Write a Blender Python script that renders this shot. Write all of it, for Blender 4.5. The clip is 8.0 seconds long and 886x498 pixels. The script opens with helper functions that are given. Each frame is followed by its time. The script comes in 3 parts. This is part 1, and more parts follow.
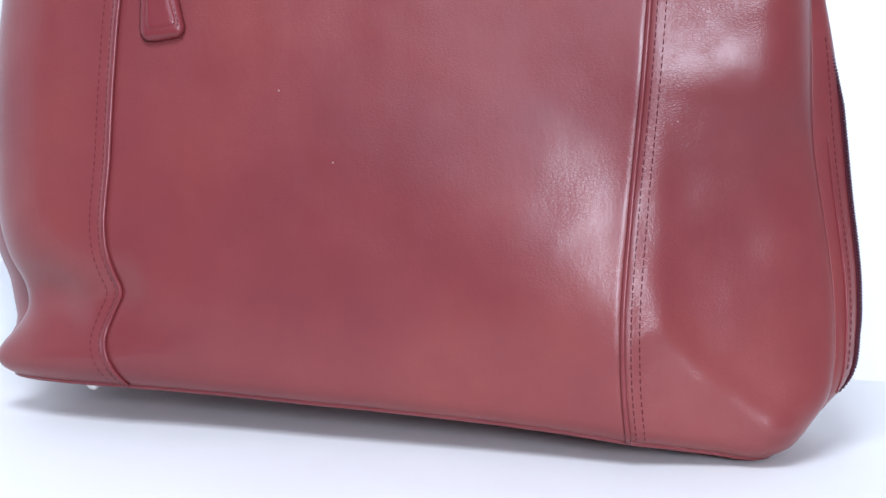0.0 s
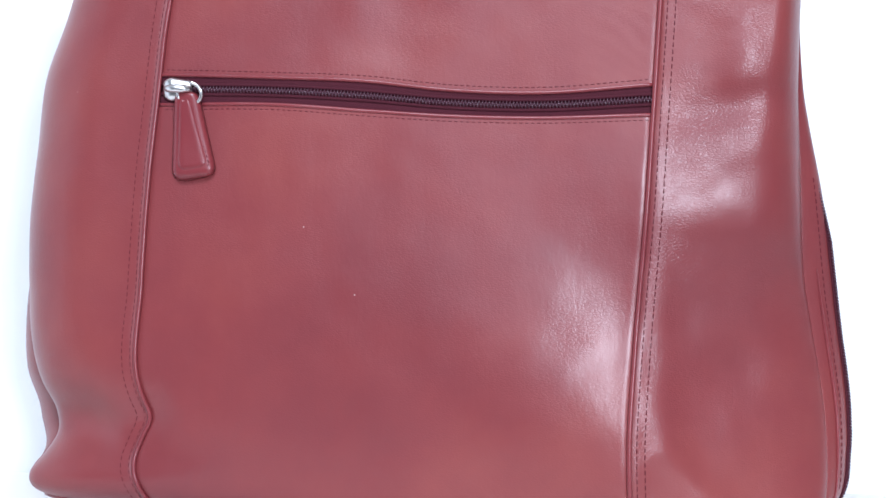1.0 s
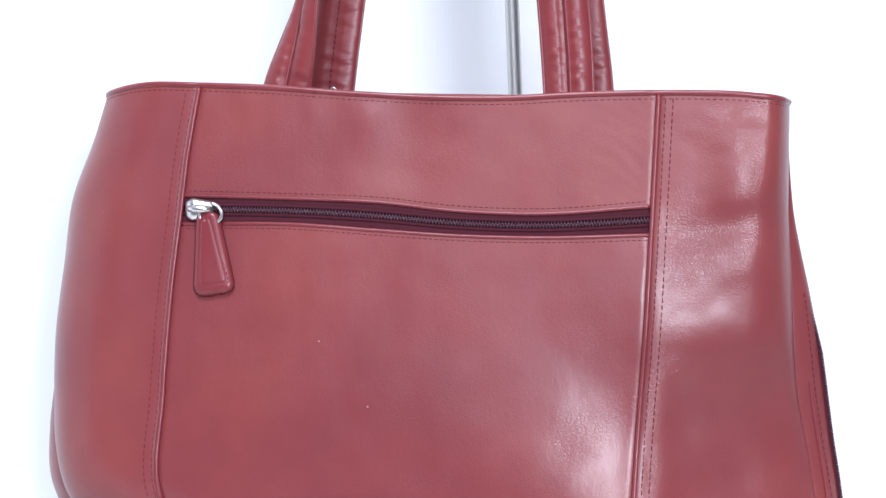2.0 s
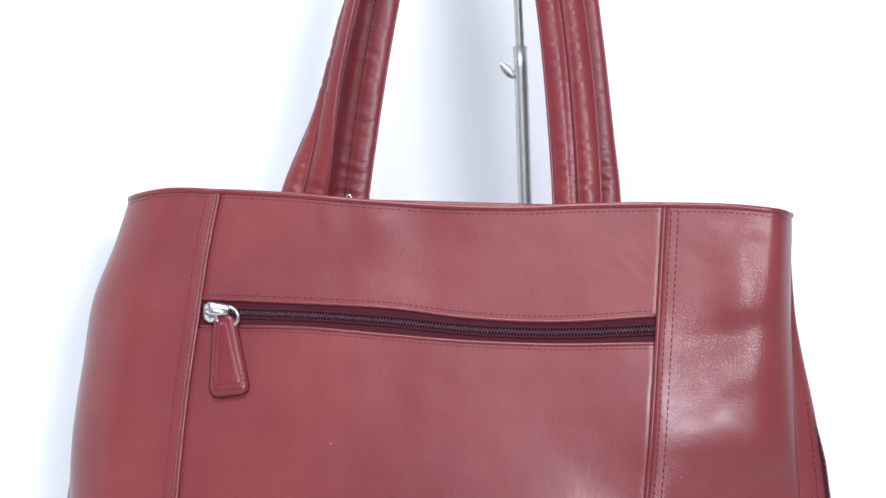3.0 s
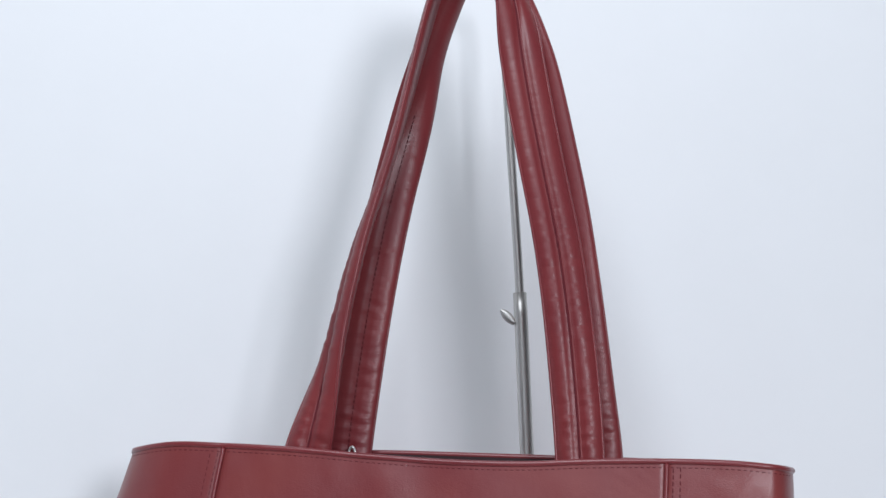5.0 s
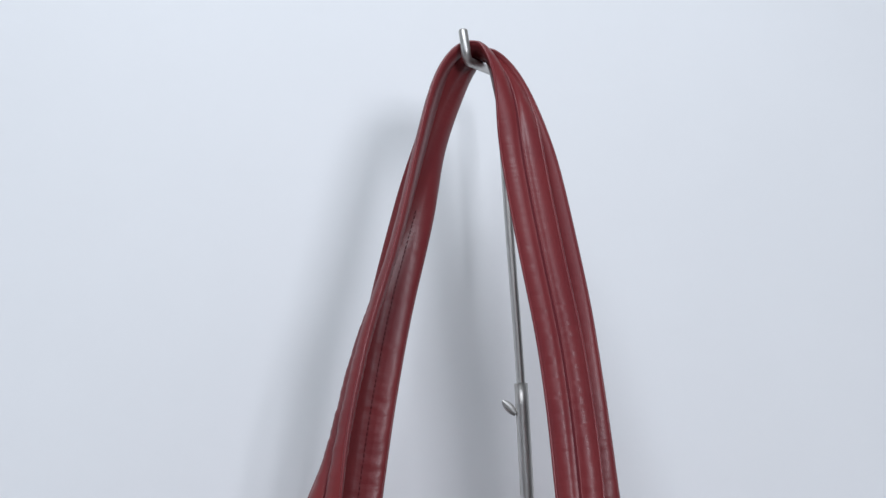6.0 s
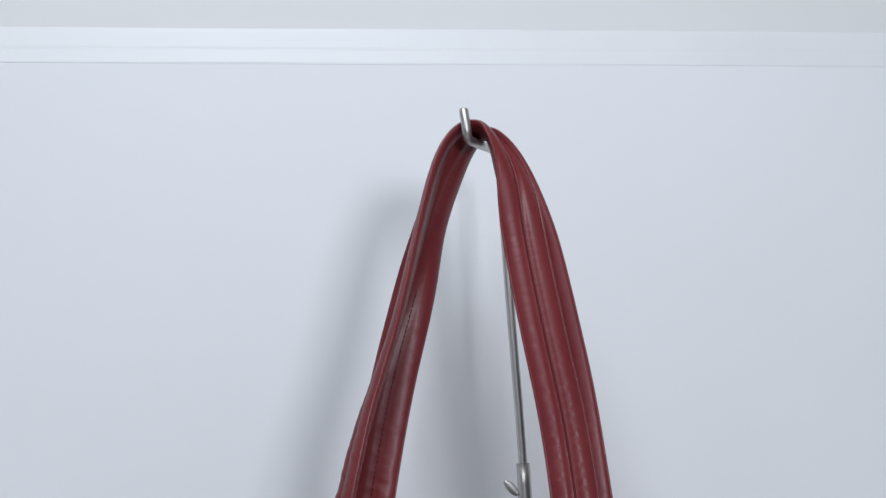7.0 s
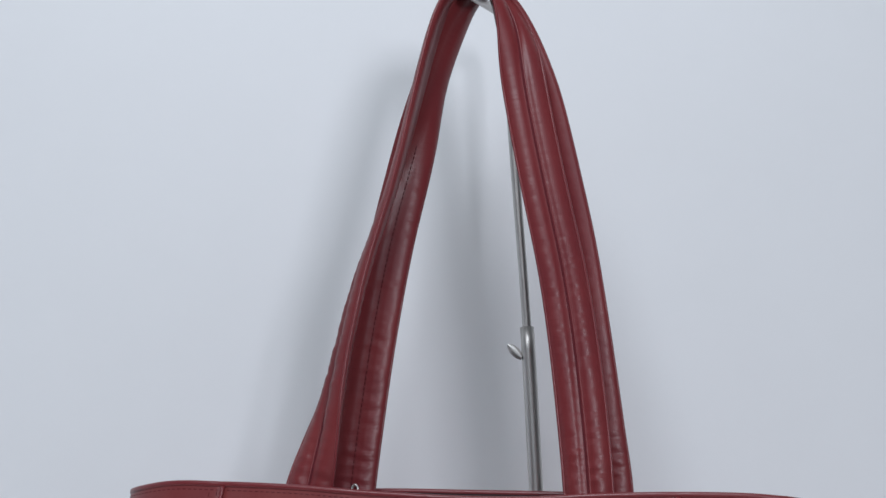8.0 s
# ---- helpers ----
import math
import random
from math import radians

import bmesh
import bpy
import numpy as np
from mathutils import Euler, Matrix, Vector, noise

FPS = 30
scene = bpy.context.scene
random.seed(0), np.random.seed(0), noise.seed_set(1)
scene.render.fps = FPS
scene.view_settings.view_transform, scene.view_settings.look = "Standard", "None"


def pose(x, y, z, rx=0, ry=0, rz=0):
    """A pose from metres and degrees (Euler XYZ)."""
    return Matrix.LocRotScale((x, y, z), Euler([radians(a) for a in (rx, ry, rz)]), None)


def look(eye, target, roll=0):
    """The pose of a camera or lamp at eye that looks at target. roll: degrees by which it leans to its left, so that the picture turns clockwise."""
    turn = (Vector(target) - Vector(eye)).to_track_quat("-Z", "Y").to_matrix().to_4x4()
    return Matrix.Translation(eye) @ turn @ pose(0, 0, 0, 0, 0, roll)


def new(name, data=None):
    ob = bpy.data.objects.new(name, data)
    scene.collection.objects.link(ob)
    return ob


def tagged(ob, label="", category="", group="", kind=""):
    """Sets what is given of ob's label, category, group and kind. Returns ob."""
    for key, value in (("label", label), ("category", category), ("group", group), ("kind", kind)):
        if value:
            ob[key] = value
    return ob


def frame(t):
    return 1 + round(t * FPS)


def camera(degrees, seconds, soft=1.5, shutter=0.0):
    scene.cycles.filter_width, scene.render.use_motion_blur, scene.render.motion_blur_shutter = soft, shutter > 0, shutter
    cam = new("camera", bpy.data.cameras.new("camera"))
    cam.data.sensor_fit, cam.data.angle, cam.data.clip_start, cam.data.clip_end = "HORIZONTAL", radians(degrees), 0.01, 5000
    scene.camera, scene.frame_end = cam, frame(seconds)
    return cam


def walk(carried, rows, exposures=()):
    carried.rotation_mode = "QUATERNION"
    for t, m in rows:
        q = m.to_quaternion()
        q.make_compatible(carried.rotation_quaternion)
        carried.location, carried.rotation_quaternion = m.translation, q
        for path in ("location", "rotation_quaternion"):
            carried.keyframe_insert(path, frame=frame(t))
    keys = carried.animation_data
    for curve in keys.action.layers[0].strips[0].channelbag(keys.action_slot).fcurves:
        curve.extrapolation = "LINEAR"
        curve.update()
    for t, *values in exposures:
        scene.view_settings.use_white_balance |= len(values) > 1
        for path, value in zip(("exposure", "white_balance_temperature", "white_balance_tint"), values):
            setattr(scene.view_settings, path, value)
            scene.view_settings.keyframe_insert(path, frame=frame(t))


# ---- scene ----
# The world's axes are the handbag's: x along its front, y away from the viewer, z up from the white table.
cam = camera(36.0, 8.0, soft=1.5)
PATH = [
    (0, (0.128, -0.711, 0.173), (-0.187, 1.251, -0.057), -0.2),
    (0.5, (0.102, -0.735, 0.179), (-0.145, 1.243, 0.019), -0.0),
    (1, (0.113, -0.754, 0.196), (-0.165, 1.224, 0.101), -0.1),
    (1.5, (0.111, -0.774, 0.211), (-0.16, 1.207, 0.17), -0.4),
    (3, (0.111, -0.811, 0.229), (-0.17, 1.164, 0.371), 0.5),
    (3.5, (0.116, -0.819, 0.239), (-0.179, 1.148, 0.451), 0.4),
    (4, (0.109, -0.824, 0.25), (-0.163, 1.138, 0.527), 0.6),
    (4.5, (0.11, -0.826, 0.26), (-0.167, 1.124, 0.606), 0.3),
    (5, (0.106, -0.829, 0.272), (-0.159, 1.113, 0.673), 0.3),
    (5.2, (0.103, -0.831, 0.274), (-0.156, 1.106, 0.701), 0.3),
    (6.3, (0.096, -0.844, 0.315), (-0.144, 1.085, 0.788), -0.4),
    (6.5, (0.099, -0.842, 0.313), (-0.144, 1.078, 0.817), -0.4),
    (7, (0.092, -0.841, 0.316), (-0.137, 1.069, 0.865), -0.5),
    (7.5, (0.097, -0.838, 0.314), (-0.136, 1.076, 0.845), -0.6),
    (7.7, (0.106, -0.838, 0.307), (-0.148, 1.083, 0.802), -0.7),
    (8, (0.115, -0.807, 0.259), (-0.18, 1.111, 0.745), -0.2),
]
EXPOSURES = [(0.0, -0.36, 5780, 14), (0.5, -0.32, 5780, 14), (1.0, -0.19, 5800, 14), (1.7, -0.13, 5850, 14), (3.0, -0.32, 6100, 14), (3.5, -0.52, 6150, 14), (4.0, -0.76, 6180, 14), (4.5, -0.88, 6200, 14), (5.0, -1.12, 6220, 13), (6.4, -1.34, 6220, 13), (7.2, -1.48, 6220, 13), (8.0, -1.51, 6220, 13)]
walk(cam, [(t, look(eye, target, roll)) for t, eye, target, roll in PATH], EXPOSURES)

FLOOR = 0.0072  # the table top beside the bag, which hangs just clear of it
STAND_Z = -0.0090  # the table top under the stand
WALL_TURN, WALL_FAR = 11.6, 0.152  # the wall behind faces the camera, not the bag


def wall_pose(x, y, z):
    """A pose in the wall's own axes: x along it, y behind its face, z up."""
    return pose(0, 0, 0, 0, 0, WALL_TURN) @ pose(x, y + WALL_FAR, z)


# ---- light ----
world = bpy.data.worlds.new("world")
scene.world = world
world.use_nodes = True
world.node_tree.nodes["Background"].inputs["Color"].default_value = (0.72, 0.84, 1.0, 1)
world.node_tree.nodes["Background"].inputs["Strength"].default_value = 0.22


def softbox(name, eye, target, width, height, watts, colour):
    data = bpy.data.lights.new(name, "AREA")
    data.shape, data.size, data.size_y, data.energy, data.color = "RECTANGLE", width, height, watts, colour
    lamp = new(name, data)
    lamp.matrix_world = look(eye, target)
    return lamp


softbox("softbox_lamp", (0.92, -1.77, 0.56), (0.0, 0.1, 0.38), 0.40, 0.40, 35, (0.945, 0.97, 1.0))
# unseen broad fill, added in front to lighten the shadow between the straps
softbox("front_fill", (0.22, -2.00, 1.05), (0.0, 0.1, 0.35), 1.2, 1.2, 11, (0.80, 0.91, 1.0))
# unseen soft source, added at the left to put a sheen on left-facing leather
softbox("left_fill", (-1.70, -0.50, 0.45), (0.0, 0.0, 0.20), 1.2, 1.3, 7, (0.80, 0.90, 1.0))
# unseen lamp added above the camera to brighten table, wall and bag
softbox("overhead_fill", (-0.04, -1.00, 1.45), (-0.05, 0.05, 0.25), 0.6, 0.6, 33, (0.90, 0.96, 0.98))


# ---- materials ----
def material(name, base, rough, metal=0.0):
    mat = bpy.data.materials.new(name)
    mat.use_nodes = True
    shader = mat.node_tree.nodes["Principled BSDF"]
    shader.inputs["Base Color"].default_value = (*base, 1)
    shader.inputs["Roughness"].default_value = rough
    shader.inputs["Metallic"].default_value = metal
    return mat, mat.node_tree.nodes, mat.node_tree.links, shader


def coords(nodes, links, scale=(1, 1, 1)):
    place, fit = nodes.new("ShaderNodeNewGeometry"), nodes.new("ShaderNodeMapping")
    fit.inputs["Scale"].default_value = scale
    links.new(place.outputs["Position"], fit.inputs["Vector"])
    return fit.outputs["Vector"]


def noise_node(nodes, links, vector, scale, detail=4.0, rough=0.55):
    node = nodes.new("ShaderNodeTexNoise")
    node.inputs["Scale"].default_value, node.inputs["Detail"].default_value, node.inputs["Roughness"].default_value = scale, detail, rough
    links.new(vector, node.inputs["Vector"])
    return node.outputs["Fac"]


def ramp(nodes, links, source, stops):
    node = nodes.new("ShaderNodeValToRGB")
    while len(node.color_ramp.elements) < len(stops):
        node.color_ramp.elements.new(0.5)
    for element, (at, value) in zip(node.color_ramp.elements, stops):
        element.position, element.color = at, (*value, 1) if isinstance(value, tuple) else (value, value, value, 1)
    links.new(source, node.inputs["Fac"])
    return node.outputs["Color"]


def bump(nodes, links, height, strength, distance, normal=None):
    node = nodes.new("ShaderNodeBump")
    node.inputs["Strength"].default_value, node.inputs["Distance"].default_value = strength, distance
    links.new(height, node.inputs["Height"])
    if normal:
        links.new(normal, node.inputs["Normal"])
    return node.outputs["Normal"]


def leather(name, base, worn, rough=0.50, grain=1.0, pucker=0.0, gloss=0.42, coat=0.29):
    """Smooth dyed cowhide: soft tone changes, fine pebbled grain, and a semi-gloss finish."""
    mat, nodes, links, shader = material(name, base, rough)
    at = coords(nodes, links)
    broad = noise_node(nodes, links, at, 9, 5, 0.55)
    tone = ramp(nodes, links, broad, [(0.34, (base[0] * 0.87, base[1] * 0.85, base[2] * 0.92)), (0.50, base), (0.68, worn)])
    dots = nodes.new("ShaderNodeTexVoronoi")
    dots.inputs["Scale"].default_value = 40
    links.new(at, dots.inputs["Vector"])
    lint = nodes.new("ShaderNodeMix")
    lint.data_type = "RGBA"
    links.new(ramp(nodes, links, dots.outputs["Distance"], [(0.011, 0.6), (0.020, 0.0)]), lint.inputs["Factor"])
    links.new(tone, lint.inputs["A"])
    lint.inputs["B"].default_value = (0.55, 0.42, 0.40, 1)
    links.new(lint.outputs["Result"], shader.inputs["Base Color"])
    cells = nodes.new("ShaderNodeTexVoronoi")
    cells.feature = "DISTANCE_TO_EDGE"
    cells.inputs["Scale"].default_value = 460
    links.new(coords(nodes, links, (1, 1, 2.0)), cells.inputs["Vector"])
    pebble = ramp(nodes, links, cells.outputs["Distance"], [(0.0, 0.0), (0.20, 1.0)])
    fine = noise_node(nodes, links, at, 900, 3, 0.6)
    patch = noise_node(nodes, links, at, 24, 3, 0.5)
    amount = nodes.new("ShaderNodeMath")
    amount.operation = "MULTIPLY"
    links.new(pebble, amount.inputs[0])
    links.new(ramp(nodes, links, patch, [(0.38, 0.12), (0.64, 1.0)]), amount.inputs[1])
    first = bump(nodes, links, amount.outputs[0], 0.18 * grain, 0.0004)
    second = bump(nodes, links, fine, 0.07 * grain, 0.0004, first)
    crease = noise_node(nodes, links, coords(nodes, links, (1, 1, 0.5)), 75, 4, 0.6)
    shaped = bump(nodes, links, crease, 0.10, 0.002, second)
    if pucker:
        across = noise_node(nodes, links, coords(nodes, links, (0.28, 0.28, 1)), 330, 3, 0.55)
        shaped = bump(nodes, links, ramp(nodes, links, across, [(0.40, 0.0), (0.62, 1.0)]), pucker, 0.0012, shaped)
    links.new(shaped, shader.inputs["Normal"])
    links.new(shaped, shader.inputs["Coat Normal"])
    links.new(ramp(nodes, links, patch, [(0.3, rough - 0.05), (0.7, rough + 0.07)]), shader.inputs["Roughness"])
    shader.inputs["Specular IOR Level"].default_value = 0.26
    shader.inputs["Coat Weight"].default_value = gloss
    shader.inputs["Coat Roughness"].default_value = coat
    return mat


def plain(name, base, rough, metal=0.0, scale=60, spread=0.08, depth=0.0):
    """A surface with slight changes of tone and sheen."""
    mat, nodes, links, shader = material(name, base, rough, metal)
    grain = noise_node(nodes, links, coords(nodes, links), scale, 5, 0.6)
    links.new(ramp(nodes, links, grain, [(0.3, tuple(c * (1 - spread) for c in base)), (0.7, tuple(min(1, c * (1 + spread)) for c in base))]), shader.inputs["Base Color"])
    links.new(ramp(nodes, links, grain, [(0.3, rough * 0.9), (0.7, min(1, rough * 1.1))]), shader.inputs["Roughness"])
    if depth:
        links.new(bump(nodes, links, grain, 0.4, depth), shader.inputs["Normal"])
    return mat


def brushed(name, base, rough):
    """Brushed steel with fine lines along its length."""
    mat, nodes, links, shader = material(name, base, rough, 1.0)
    lines = noise_node(nodes, links, coords(nodes, links, (1, 1, 0.02)), 1800, 2, 0.5)
    links.new(ramp(nodes, links, lines, [(0.3, rough - 0.08), (0.7, rough + 0.10)]), shader.inputs["Roughness"])
    links.new(bump(nodes, links, lines, 0.15, 0.0002), shader.inputs["Normal"])
    return mat


RED = (0.186, 0.0312, 0.0330)
M_RED = leather("oxblood_leather", RED, (0.216, 0.0415, 0.0378), grain=0.6, gloss=0.47, coat=0.26)
M_CORNER = leather("corner_leather", RED, (0.216, 0.0415, 0.0378), grain=0.9, gloss=0.50, coat=0.28)
M_STRAP = leather("strap_leather", (0.176, 0.0250, 0.0280), (0.200, 0.0320, 0.0335), 0.46, 0.25, 0.07, 0.25, 0.31)
M_EDGE = leather("edge_leather", (0.18, 0.027, 0.031), (0.205, 0.036, 0.040), 0.34, 0.5)
M_THREAD = plain("burgundy_thread", (0.105, 0.016, 0.022), 0.75, 0, 900, 0.2)
M_TAPE = plain("plum_zip_tape", (0.058, 0.011, 0.018), 0.9, 0, 1500, 0.25, 0.0004)
M_TEETH = plain("plum_zip_coil", (0.075, 0.030, 0.045), 0.30, 0, 300, 0.1)
for cloth in (M_TAPE, M_THREAD):
    cloth.node_tree.nodes["Principled BSDF"].inputs["Specular IOR Level"].default_value = 0.15
M_LINING = plain("dark_lining", (0.030, 0.012, 0.014), 0.9, 0, 400, 0.2, 0.0004)
M_NICKEL = plain("nickel", (0.70, 0.69, 0.67), 0.32, 1.0, 200, 0.05)
M_STEEL = brushed("brushed_steel", (0.56, 0.545, 0.525), 0.46)
M_WALL = plain("white_wall_paint", (0.80, 0.81, 0.825), 0.75, 0, 9, 0.012, 0.0006)
M_TRIM = plain("white_gloss_paint", (0.80, 0.81, 0.82), 0.45, 0, 14, 0.02, 0.0006)
M_TABLE = plain("white_table_top", (0.80, 0.785, 0.775), 0.55, 0, 7, 0.012)
M_CAULK = plain("grey_gap", (0.42, 0.42, 0.43), 0.8, 0, 40, 0.2)


# ---- helpers for meshes ----
def mesh_of(name, verts, faces, mat, smooth=True):
    data = bpy.data.meshes.new(name)
    data.from_pydata([tuple(v) for v in verts], [], faces)
    data.materials.append(mat)
    if smooth:
        data.polygons.foreach_set("use_smooth", [True] * len(data.polygons))
    data.update()
    return data


def part(name, data, parent, label=""):
    ob = new(name, data)
    ob.parent = parent
    return tagged(ob, label)


def merged(pieces):
    """One list of vertices and faces out of several."""
    verts, faces = [], []
    for some, sides in pieces:
        base = len(verts)
        verts += list(some)
        faces += [tuple(base + n for n in side) for side in sides]
    return verts, faces


def sheet(rows, thick=0.0, turn=False):
    """A grid of points as a surface; thick gives it a back, set in along its normals, and closed edges."""
    high, wide = len(rows), len(rows[0])
    grid = np.array([[tuple(p) for p in row] for row in rows])
    faces = [(a * wide + b, a * wide + b + 1, (a + 1) * wide + b + 1, (a + 1) * wide + b) for a in range(high - 1) for b in range(wide - 1)]
    verts = [tuple(p) for p in grid.reshape(-1, 3)]
    if thick:
        across, along = np.gradient(grid, axis=1), np.gradient(grid, axis=0)
        normal = np.cross(across, along)
        normal /= np.linalg.norm(normal, axis=2, keepdims=True) + 1e-12
        count = len(verts)
        verts += [tuple(p) for p in (grid - normal * thick).reshape(-1, 3)]
        faces += [tuple(count + n for n in reversed(side)) for side in faces]
        ring = [(0, b) for b in range(wide)] + [(a, wide - 1) for a in range(1, high)] + [(high - 1, b) for b in range(wide - 2, -1, -1)] + [(a, 0) for a in range(high - 2, 0, -1)]
        ids = [a * wide + b for a, b in ring]
        faces += [(ids[n - 1], ids[n - 1] + count, ids[n] + count, ids[n]) for n in range(len(ids))]
    if turn:
        faces = [tuple(reversed(side)) for side in faces]
    return verts, faces


def tube(points, radius, sides=10, ends=True):
    """A round bar along a line of points; radius is a number or one for each point."""
    pts = [Vector(p) for p in points]
    radii = radius if isinstance(radius, (list, tuple)) else [radius] * len(pts)
    verts, faces = [], []
    side = None
    for n, p in enumerate(pts):
        ahead = (pts[min(n + 1, len(pts) - 1)] - pts[max(n - 1, 0)]).normalized()
        if side is None:
            side = ahead.orthogonal().normalized()
        side = (side - ahead * side.dot(ahead)).normalized()
        up = ahead.cross(side)
        for k in range(sides):
            a = 2 * math.pi * k / sides
            verts.append(p + (side * math.cos(a) + up * math.sin(a)) * radii[n])
    for n in range(len(pts) - 1):
        for k in range(sides):
            j = (k + 1) % sides
            faces.append((n * sides + k, n * sides + j, (n + 1) * sides + j, (n + 1) * sides + k))
    if ends:
        faces.append(tuple(reversed(range(sides))))
        faces.append(tuple(range((len(pts) - 1) * sides, len(pts) * sides)))
    return verts, faces


def dashes(points, normals, length=0.0026, gap=0.0012, radius=0.00027):
    """Stitches: short threads laid along a line, half sunk into the leather."""
    pieces = []
    pts = [Vector(p) for p in points]
    total = [0.0]
    for a, b in zip(pts, pts[1:]):
        total.append(total[-1] + (b - a).length)
    arr, nrm = np.array(pts), np.array([tuple(n) for n in normals])

    def spot(d, lift):
        p = [np.interp(d, total, arr[:, k]) + lift * np.interp(d, total, nrm[:, k]) for k in range(3)]
        return Vector(p)

    d = gap
    while d + length < total[-1]:
        pieces.append(tube([spot(d, -radius), spot(d + length * 0.2, radius * 0.5), spot(d + length * 0.8, radius * 0.5), spot(d + length, -radius)], radius, 5))
        d += length + gap
    return merged(pieces)


def box(bm, size, m, bevel=0.0):
    made = bmesh.ops.create_cube(bm, size=1.0, matrix=m @ Matrix.Diagonal((*size, 1)))
    if bevel:
        edges = list({e for v in made["verts"] for e in v.link_edges})
        bmesh.ops.bevel(bm, geom=edges, offset=bevel, segments=2, profile=0.5, affect="EDGES")


def from_bm(name, bm, mat, smooth=False):
    data = bpy.data.meshes.new(name)
    bm.to_mesh(data)
    bm.free()
    data.materials.append(mat)
    if smooth:
        data.polygons.foreach_set("use_smooth", [True] * len(data.polygons))
    return data


def table(pairs):
    """A smooth curve through pairs of (at, value), with the 'at' rising."""
    xs, ys = np.array(pairs, float).T
    slope = np.gradient(ys, xs)

    def value(x):
        x = min(max(x, xs[0]), xs[-1])
        n = min(int(np.searchsorted(xs, x, "right")) - 1, len(xs) - 2)
        h = xs[n + 1] - xs[n]
        t = (x - xs[n]) / h
        return ((1 + 2 * t) * (1 - t) ** 2 * ys[n] + t * (1 - t) ** 2 * h * slope[n] + t * t * (3 - 2 * t) * ys[n + 1] + t * t * (t - 1) * h * slope[n + 1])

    return value


# ---- the room ----
def room_slab(name, size, m, mat, kind_label, bevel=0.0):
    bm = bmesh.new()
    box(bm, size, Matrix(), bevel)
    ob = new(name, from_bm(name, bm, mat))
    ob.matrix_world = m
    return tagged(ob, kind_label, "", "", "structure")


RAIL = 0.7525
room_slab("table", (2.2, 0.50, 0.03), wall_pose(-0.3, -0.249, FLOOR) @ pose(0, 0, 0, 0, 2.4, 0) @ pose(0.3, 0, -0.015), M_TABLE, "smooth white table top under the hanging bag", 0.003)
room_slab("wall_north", (4.6, 0.10, 2.95), wall_pose(0, 0.05, 0.70), M_WALL, "plain white painted wall behind the bag")


def rail_mesh():
    """A shallow rail: two flat steps of paint with uneven edges, as long as the wall."""
    rows = []
    outline = [(0.0003, -0.0005), (-0.0002, 0.0), (-0.0004, 0.0008), (-0.0004, 0.0115), (-0.00045, 0.0125), (-0.0006, 0.0140), (-0.0006, 0.0270), (-0.0005, 0.0292), (0.0004, 0.0312)]
    for n in range(201):
        x = -1.0 + 0.01 * n
        row = []
        for k, (y, z) in enumerate(outline):
            wob = 0.0011 * noise.noise((x * 3.1, k * 0.8, 0.0)) + 0.0005 * noise.noise((x * 14, k * 1.7, 3.0))
            row.append((x, y - abs(wob) * 0.25, RAIL + z + wob))
        rows.append(row)
    return mesh_of("picture_rail", *sheet(rows, 0.0, True), M_TRIM, False)


# unseen shell around the camera, kept dark to limit reflections and bounced light
M_ROOM = plain("unseen_room_grey", (0.30, 0.30, 0.31), 0.85, 0, 6, 0.03)
M_FLOOR = plain("unseen_floor_dark", (0.16, 0.13, 0.11), 0.6, 0, 5, 0.15)
room_slab("floor", (4.8, 3.6, 0.06), wall_pose(0, -1.75, -0.80), M_FLOOR, "unseen dark floor, added to cut the light from below")
room_slab("ceiling", (4.8, 3.6, 0.06), wall_pose(0, -1.75, 2.13), M_ROOM, "unseen grey ceiling, added to close off stray light")
room_slab("wall_south", (4.8, 0.08, 2.85), wall_pose(0, -3.5, 0.675), M_ROOM, "unseen grey wall, added to dim reflections in the leather")
room_slab("wall_west", (0.08, 3.5, 2.85), wall_pose(-2.3, -1.75, 0.675), M_ROOM, "unseen grey wall, added to dim reflections in the leather")
room_slab("wall_east", (0.08, 3.5, 2.85), wall_pose(2.3, -1.75, 0.675), M_ROOM, "unseen grey wall, added to dim reflections in the leather")
# a little greyer from the rail upwards
M_UPPER = plain("upper_wall_grey", (0.745, 0.745, 0.735), 0.8, 0, 9, 0.015)
room_slab("wall_upper", (4.4, 0.004, 1.2), wall_pose(0, 0.0018, RAIL) @ pose(0, 0, 0, 0, -1.25, 0) @ pose(0, 0, 0.0285 + 0.60), M_UPPER, "slightly greyer wall above the rail")

rail = new("trim", rail_mesh())
rail.matrix_world = wall_pose(0, 0, RAIL) @ pose(0, 0, 0, 0, -1.25, 0) @ pose(0, 0, -RAIL)
tagged(rail, "shallow white painted rail with uneven edges", "trim", "", "structure")

# ---- the handbag: its shape ----
RIM_Z = table([(-0.2031, 0.3180), (-0.1912, 0.3188), (-0.1694, 0.3207), (-0.1344, 0.3197), (-0.0912, 0.3172), (-0.0478, 0.3132), (0.0150, 0.3092), (0.0456, 0.3086), (0.0794, 0.3097), (0.1309, 0.3099), (0.1670, 0.3086), (0.1949, 0.3059), (0.2032, 0.3052)])
BASE_Z = table([(-0.215, 0.024), (-0.1481, 0.022), (-0.0568, 0.0169), (0.03, 0.0107), (0.1121, 0.0021), (0.1512, -0.0048), (0.18, -0.0101), (0.1935, -0.0113), (0.2286, -0.0121)])
